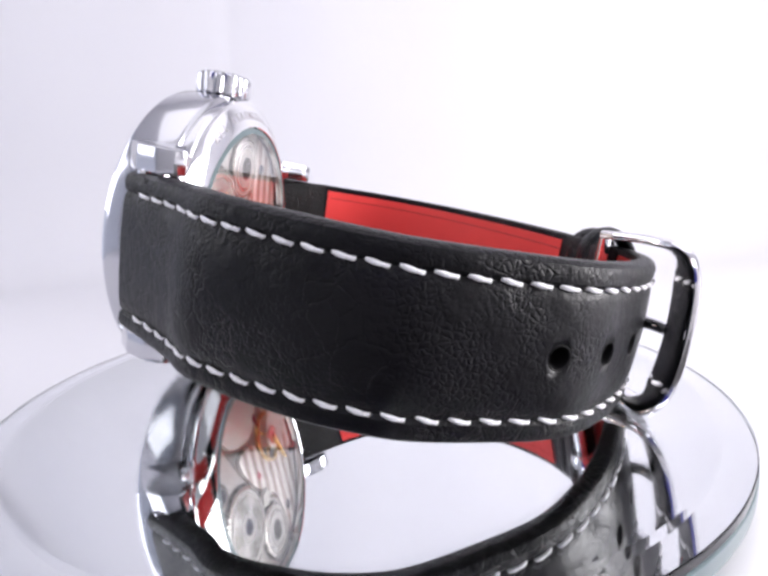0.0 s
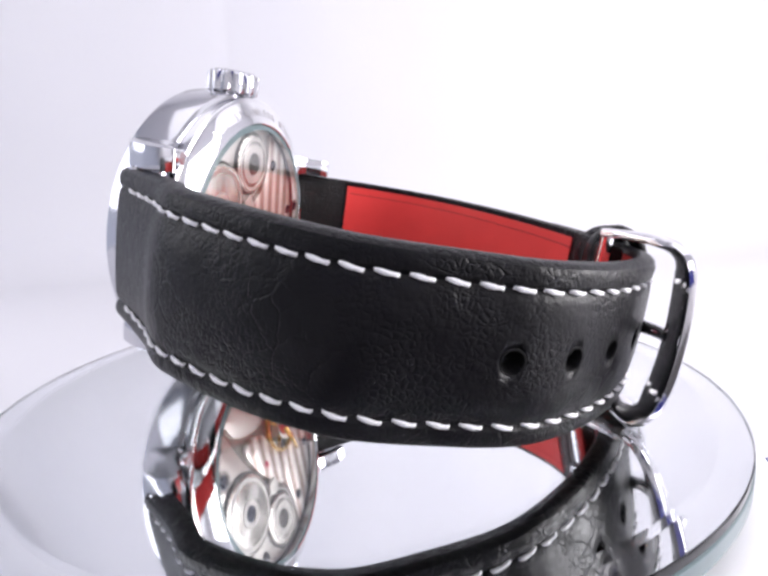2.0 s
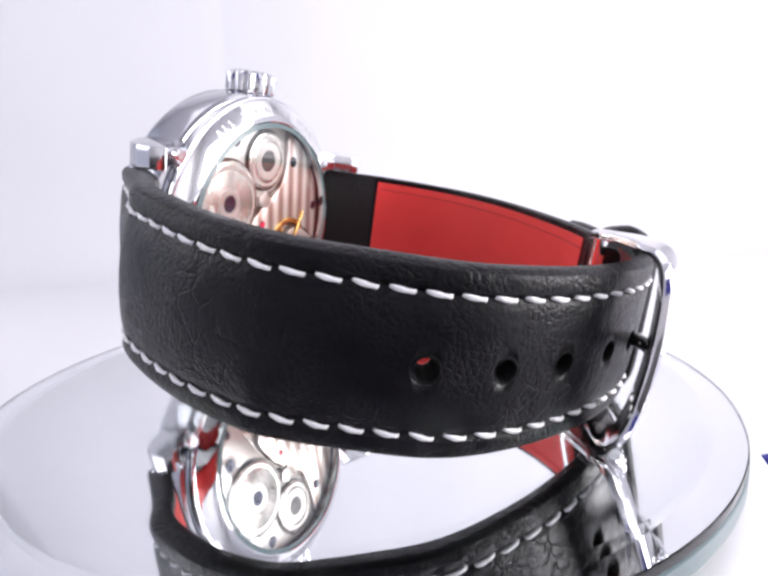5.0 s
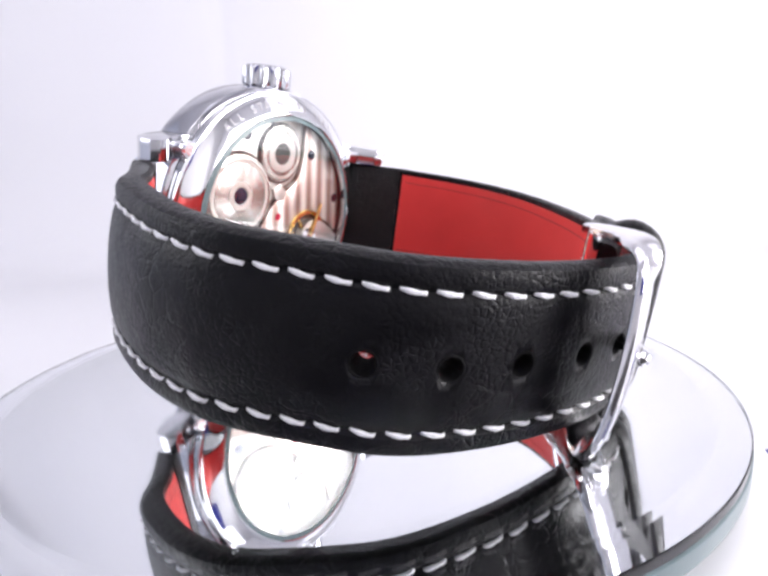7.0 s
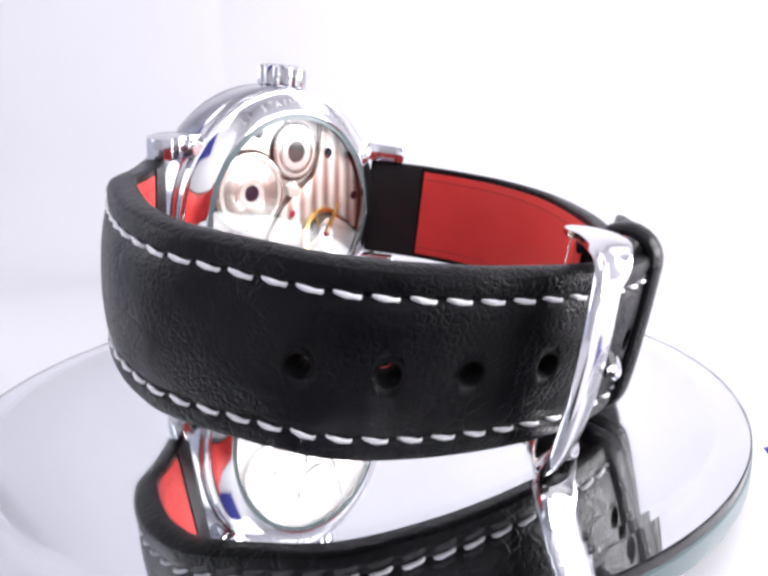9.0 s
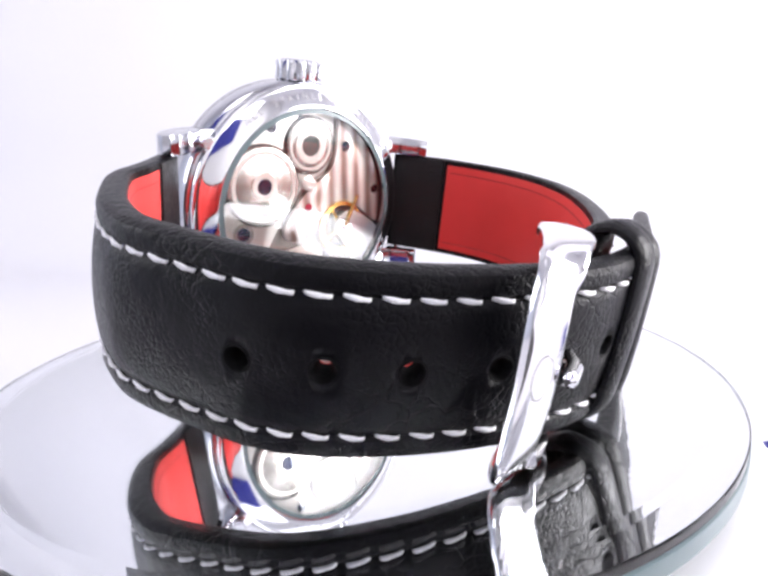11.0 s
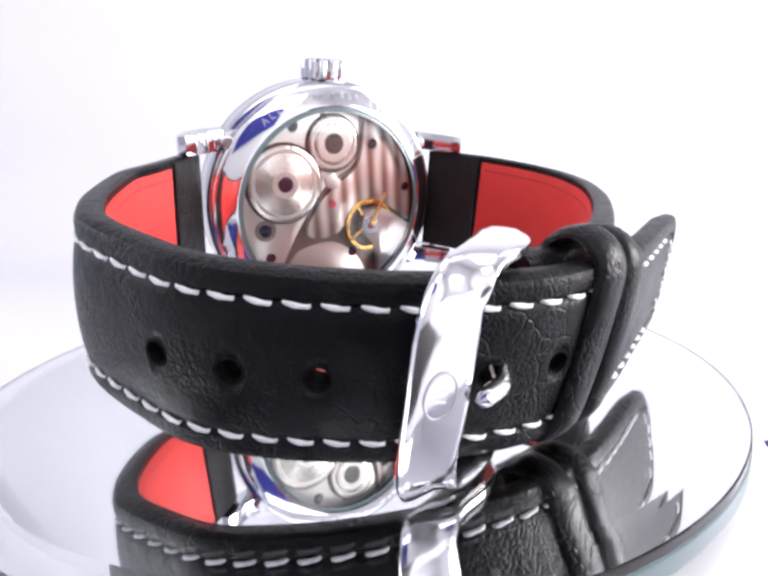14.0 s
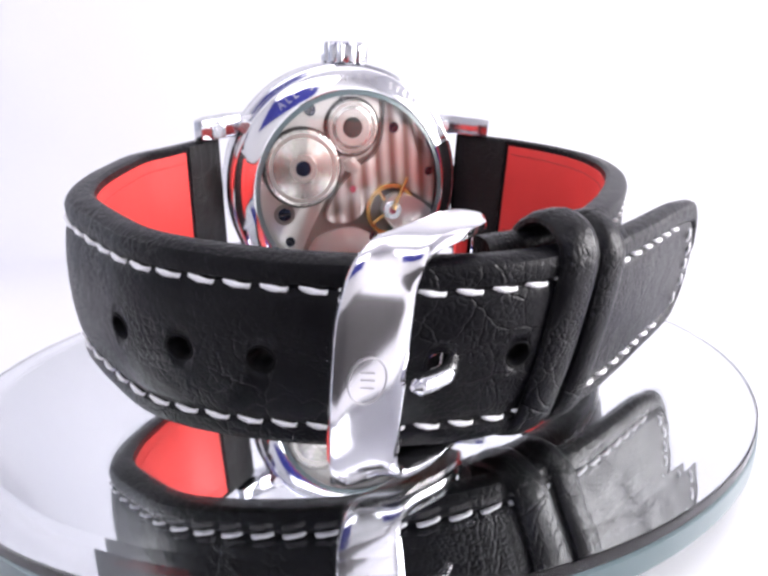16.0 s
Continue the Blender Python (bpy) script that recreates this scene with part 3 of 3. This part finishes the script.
# ---- case ----
case = part("case_middle", lathe([(18.6, -0.4), (21.6, -0.4), (21.75, 0.0), (21.8, 0.9), (22.1, 1.0), (22.5, 1.35), (22.6, 1.8), (22.6, 7.2), (22.3, 7.9), (21.6, 8.1), (18.6, 8.1)], 144, "Y", (0, 0, 0), True), CASE_STEEL, watch, "polished round steel watch case")
part("front_bezel", lathe([(18.5, 8.15), (21.0, 8.15), (21.2, 8.5), (20.8, 9.2), (19.6, 9.8), (18.6, 9.9)], 144, "Y", (0, 0, 0), True), STEEL, case)
part("front_crystal", lathe([(0, 10.7), (8, 10.55), (14, 10.2), (18.45, 9.5), (18.45, 8.8), (0, 9.7)], 96), CLEAR, case, "domed watch glass").visible_shadow = False
part("dial", lathe([(0, 7.4), (18.2, 7.4), (18.2, 7.0), (0, 7.0)], 96), DIAL, case, "white dial")
back = part("case_back", lathe([(18.2, -0.45), (21.7, -0.45), (22.0, -0.65), (22.0, -0.95), (21.75, -1.1), (21.5, -1.12), (21.35, -1.3), (18.7, -2.72), (18.35, -2.8), (18.2, -2.7)], 144, "Y", (0, 0, 0), True), BACK_STEEL, watch, "polished steel case back ring with engraving")
back_glass = part("back_crystal", lathe([(0, -2.78), (17.3, -2.78), (18.15, -2.5), (18.15, -1.7), (0, -1.7)], 96), CLEAR, back, "flat display glass with bevelled edge", 5)
back_glass.visible_shadow = False
back_glass.data.materials.append(EDGE)
for f in back_glass.data.polygons:      # the ground bevel and side of the glass
    if abs(f.normal.y) < 0.3 or (f.center.y < -2 * MM and f.center.xz.length > 17.3 * MM):
        f.material_index = 1
LETTERS = {}
for k, ch in enumerate("ALL STAINLESS STEEL"):
    if ch == " ":
        continue
    if ch not in LETTERS:
        cu = bpy.data.curves.new("letter", "FONT")
        cu.body, cu.size, cu.align_x, cu.align_y, cu.extrude = ch, 1.75 * MM, "CENTER", "CENTER", 0.02 * MM
        tmp = new("letter", cu)
        LETTERS[ch] = bpy.data.meshes.new_from_object(tmp.evaluated_get(bpy.context.evaluated_depsgraph_get()))
        LETTERS[ch].materials.clear()
        LETTERS[ch].materials.append(MARK)
        bpy.data.objects.remove(tmp)
    ob = new("engraved_letter", LETTERS[ch])
    ob.parent = back
    lie = Matrix(((1, 0, 0, 0), (0, 0.472, -0.882, 0), (0, 0.882, 0.472, 0), (0, 0, 0, 1)))
    ob.matrix_local = Matrix.Rotation(radians(90 - (130 - 4.3 * k)), 4, "Y") @ Matrix.Translation(Vector((0, -2.05, 20.02)) * MM) @ lie


def crown():
    rings = []
    n = 96
    for z, r0, cut in ((21.7, 2.6, 0), (22.3, 2.6, 0), (22.35, 3.7, 0), (22.6, 4.15, 1), (25.2, 4.15, 1), (25.6, 3.75, 0.3), (25.85, 3.0, 0)):
        rings.append([((r0 - 0.42 * cut * (0.5 + 0.5 * math.copysign(abs(math.cos(14 * t)) ** 0.5, math.cos(14 * t)))) * math.cos(t), 3.6 + (r0 - 0.42 * cut * (0.5 + 0.5 * math.copysign(abs(math.cos(14 * t)) ** 0.5, math.cos(14 * t)))) * math.sin(t), z)
                      for t in [2 * math.pi * i / n for i in range(n)]])
    part("crown", tube(rings), CASE_STEEL, watch, "fluted polished steel winding crown")


crown()


def lug(sx, sz):
    outline = [(13.5, 6.8), (18.5, 6.4), (22.2, 4.8), (25.4, 2.0), (27.0, -1.2), (27.2, -3.8), (26.2, -4.8), (24.6, -4.0), (22.2, -1.2), (19.5, 0.2), (13.5, 0.2)]
    bm = bmesh.new()
    z0 = 10.15
    f = bm.faces.new([bm.verts.new((sx * x, y, sz * z0)) for x, y in outline])
    out = bmesh.ops.extrude_face_region(bm, geom=[f])
    for v in out["geom"]:
        if isinstance(v, bmesh.types.BMVert):
            v.co.z = sz * (13.9 - max(0, abs(v.co.x) - 16) * 0.07)
    bmesh.ops.recalc_face_normals(bm, faces=bm.faces)
    bmesh.ops.bevel(bm, geom=list(bm.edges), offset=0.35, segments=2, affect="EDGES", profile=0.6)
    ob = part("lug", bm, CASE_STEEL, watch, "polished steel strap lug")
    part("lug_screw", lathe([(0, -1.1), (0.95, -1.1), (1.25, -0.8), (1.25, 0.4), (0, 0.4)], 20, "Y", (sx * 18.9, 0, sz * 11.7)), SATIN, ob, "small steel screw")


for sx in (-1, 1):
    for sz in (-1, 1):
        lug(sx, sz)
    part("spring_bar", rod((sx * 25.4, 0.9, -10.2), (sx * 25.4, 0.9, 10.2), 0.8), STEEL, watch)


# ---- movement behind the display glass ----
def wheel(name, x, z, r, teeth, hub, y, material, label, hub_mat):
    rings = []
    n = teeth * 4
    for yy, cut in ((y, 0.22), (y + 0.12, 0.0), (y + 0.55, 0.0)):
        rings.append([((r - cut - (0.14 if i % 4 in (0, 1) else 0)) * math.cos(2 * math.pi * i / n), yy, (r - cut - (0.14 if i % 4 in (0, 1) else 0)) * math.sin(2 * math.pi * i / n)) for i in range(n)])
    w = part(name, tube(rings), material, watch, label)
    w.location = Vector((x, 0, z)) * MM
    # no recess is cut: a black disc paints the shaded gap round the wheel
    part("wheel_gap_shade", disc_y(0, 0, r + 0.45, -0.02, 0.3, 64, 0.02), DARK, w, "black disc standing in for the shaded gap round the wheel")
    part("wheel_ring", disc_y(0, 0, r * 0.90, y - 0.07, y + 0.2, 64, 0.06, r * 0.80), NICKEL, w)
    part("wheel_hub", disc_y(0, 0, hub * 1.7, y - 0.14, y + 0.2, 48, 0.08, hub), NICKEL, w)
    part("screw", disc_y(0, 0, hub * 0.96, y - 0.2, y + 0.2, 32, 0.15), hub_mat, w, "dark screw head")
    return w


def ratchet_mat():
    """Circular-brushed steel: its sheen is painted as light and dark sectors round the wheel's own centre."""
    m = mat("painted_sunray_steel", (0.80, 0.78, 0.74), 0.27, 0.85)
    n, l = m.node_tree.nodes, m.node_tree.links
    p = n["Principled BSDF"]
    tc, mp, gr = n.new("ShaderNodeTexCoord"), n.new("ShaderNodeMapping"), n.new("ShaderNodeTexGradient")
    mp.inputs["Rotation"].default_value = (radians(-90), 0, 0)
    gr.gradient_type = "RADIAL"
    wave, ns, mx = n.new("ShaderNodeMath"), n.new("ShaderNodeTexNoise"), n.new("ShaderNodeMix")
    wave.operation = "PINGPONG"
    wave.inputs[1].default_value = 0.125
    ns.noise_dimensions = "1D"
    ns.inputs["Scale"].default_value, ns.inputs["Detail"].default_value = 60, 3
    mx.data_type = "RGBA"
    # dark and bright ends of the painted sheen
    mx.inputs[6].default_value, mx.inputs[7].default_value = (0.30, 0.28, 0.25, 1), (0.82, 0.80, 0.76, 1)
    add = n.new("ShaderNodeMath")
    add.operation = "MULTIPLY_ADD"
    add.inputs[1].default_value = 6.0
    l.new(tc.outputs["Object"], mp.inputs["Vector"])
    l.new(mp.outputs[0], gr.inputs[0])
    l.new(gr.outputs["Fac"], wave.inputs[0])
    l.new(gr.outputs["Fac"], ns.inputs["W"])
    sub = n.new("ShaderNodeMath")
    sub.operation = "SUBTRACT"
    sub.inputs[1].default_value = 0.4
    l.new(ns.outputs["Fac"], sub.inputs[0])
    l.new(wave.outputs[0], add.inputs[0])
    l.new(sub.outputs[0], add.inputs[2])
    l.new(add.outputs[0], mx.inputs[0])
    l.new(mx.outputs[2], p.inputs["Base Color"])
    return m


SUNRAY_SHEEN = ratchet_mat()
ring_pts = lambda r, a0, a1, m: [(r * math.cos(radians(a0 + (a1 - a0) * i / m)), r * math.sin(radians(a0 + (a1 - a0) * i / m))) for i in range(m + 1)]
part("main_plate", disc_y(0, 0, 18.3, 0.9, 2.2, 96, 0.1), DARK_NICKEL, watch, "nickel main plate")


def soft(points, rounds=2):
    """Rounds off an open line of (x, z) pairs, keeping its ends."""
    for _ in range(rounds):
        out = [points[0]]
        for (ax, az), (bx, bz) in zip(points, points[1:]):
            out += [(ax * 0.75 + bx * 0.25, az * 0.75 + bz * 0.25), (ax * 0.25 + bx * 0.75, az * 0.25 + bz * 0.75)]
        points = out + [points[-1]]
    return points


part("barrel_bridge", prism_y(ring_pts(18.0, 72, 234, 36) + soft([(-9.7, -12.0), (-8.4, -8.6), (-6.6, -5.0), (-3.6, 0.6), (0.2, 5.2), (4.6, 7.2), (5.6, 11.0), (5.4, 16.4)]), 0.05, 0.9), NICKEL, watch, "bead-blasted nickel bridge")
part("train_bridge", prism_y(ring_pts(18.0, -12, 68, 24) + soft([(6.5, 15.8), (6.6, 10.8), (5.3, 6.6), (1.2, 4.2), (-2.6, 0.2), (-5.2, -4.8), (-3.0, -6.6), (2.4, -5.8), (4.0, -1.0), (8.5, 1.6), (12.8, -0.6), (17.0, -3.4)]), 0.0, 0.9), STRIPES, watch, "striped nickel bridge")
part("lower_bridge", prism_y(ring_pts(18.0, 238, 300, 22) + soft([(8.6, -14.6), (6.4, -10.6), (3.4, -8.2), (0.6, -7.2), (-4.0, -7.8), (-7.4, -9.4), (-8.8, -13.4)]), 0.05, 0.9), NICKEL, watch, "small nickel bridge")
part("balance_cock", prism_y(ring_pts(17.8, -52, -15, 12) + soft([(15.4, -3.2), (12.4, -1.4), (9.6, -0.6), (7.0, -2.0), (6.6, -4.8), (8.2, -6.9), (10.4, -9.6), (11.0, -12.6)]), -0.75, 0.9), NICKEL, watch, "polished balance cock")
part("jewel_setting", disc_y(8.6, -4.2, 1.9, -0.92, -0.6, 40, 0.12, 0.75), STEEL, watch, "polished ring round the balance jewel")
part("bridge_screw_plate", disc_y(-12.7, -3.9, 2.0, -0.02, 0.3, 40, 0.03, 1.3), DARK_NICKEL, watch, "dark countersink round a screw")
wheel("ratchet_wheel", -9.1, 4.5, 6.9, 44, 1.45, -0.75, SUNRAY_SHEEN, "large brushed steel ratchet wheel", BLUED)
wheel("crown_wheel", 0.2, 11.6, 4.9, 32, 1.9, -0.6, SUNRAY_SHEEN, "steel crown wheel", DARK)
bal = part("balance_wheel", disc_y(8.5, -4.2, 5.2, -0.35, 0.35, 64, 0.1, 4.4), GOLD, watch, "gilt balance wheel")
for k in range(2):
    a = radians(35 + 90 * k)
    part("spoke", rod((8.5 - 4.6 * math.cos(a), 0, -4.2 - 4.6 * math.sin(a)), (8.5 + 4.6 * math.cos(a), 0, -4.2 + 4.6 * math.sin(a)), 0.35), GOLD, bal)
part("regulator", rod((8.7, -0.95, -4.0), (11.4, -0.95, 2.2), 0.55, 0.3), GOLD, watch, "gilt regulator arm")
part("click", prism_y([(0.2, 6.4), (2.0, 4.8), (1.2, 3.2), (-0.8, 3.6), (-1.4, 5.4)], -0.5, 0.1, 0.1), NICKEL, watch, "steel click")
for x, z, r, m, lab in ((8.5, 11.5, 1.0, BLUED, "blued screw"), (16.4, 3.1, 0.9, BLUED, "blued screw"), (-7.5, 14.6, 1.05, BLUED, "blued screw"), (-12.7, -3.9, 1.25, BLUED, "blued screw"),
                        (-11.8, -9.2, 0.95, BLUED, "blued screw"), (0.6, 0.2, 0.7, RUBY, "ruby jewel"), (5.0, -9.6, 0.9, BLUED, "blued screw"), (8.6, -4.2, 0.8, RUBY, "ruby jewel"), (-1.8, 16.3, 0.6, BLUED, "blued screw")):
    s = part("screw" if m is BLUED else "jewel", disc_y(x, z, r, -0.16 if (x, z) != (8.6, -4.2) else -0.95, 0.5, 28, 0.12), m, watch, lab)
    if m is BLUED:
        # the slot's shade is a thin dark bar, not a cut
        b2 = bmesh.new()
        bmesh.ops.create_cube(b2, size=1, matrix=Matrix.Translation((x, -0.165, z)) @ Matrix.Rotation(x, 4, "Y") @ Matrix.Diagonal((r * 1.7, 0.03, 0.22, 1)))
        part("slot_shade", b2, DARK, s)


def motions():
    walk(watch, [(t, Matrix.Rotation(radians(a), 4, "Z") @ REST) for t, a in TURN])
    walk(plate, [(t, pose(0, 0, 0, 0, 0, a)) for t, a in TURN])


motions()
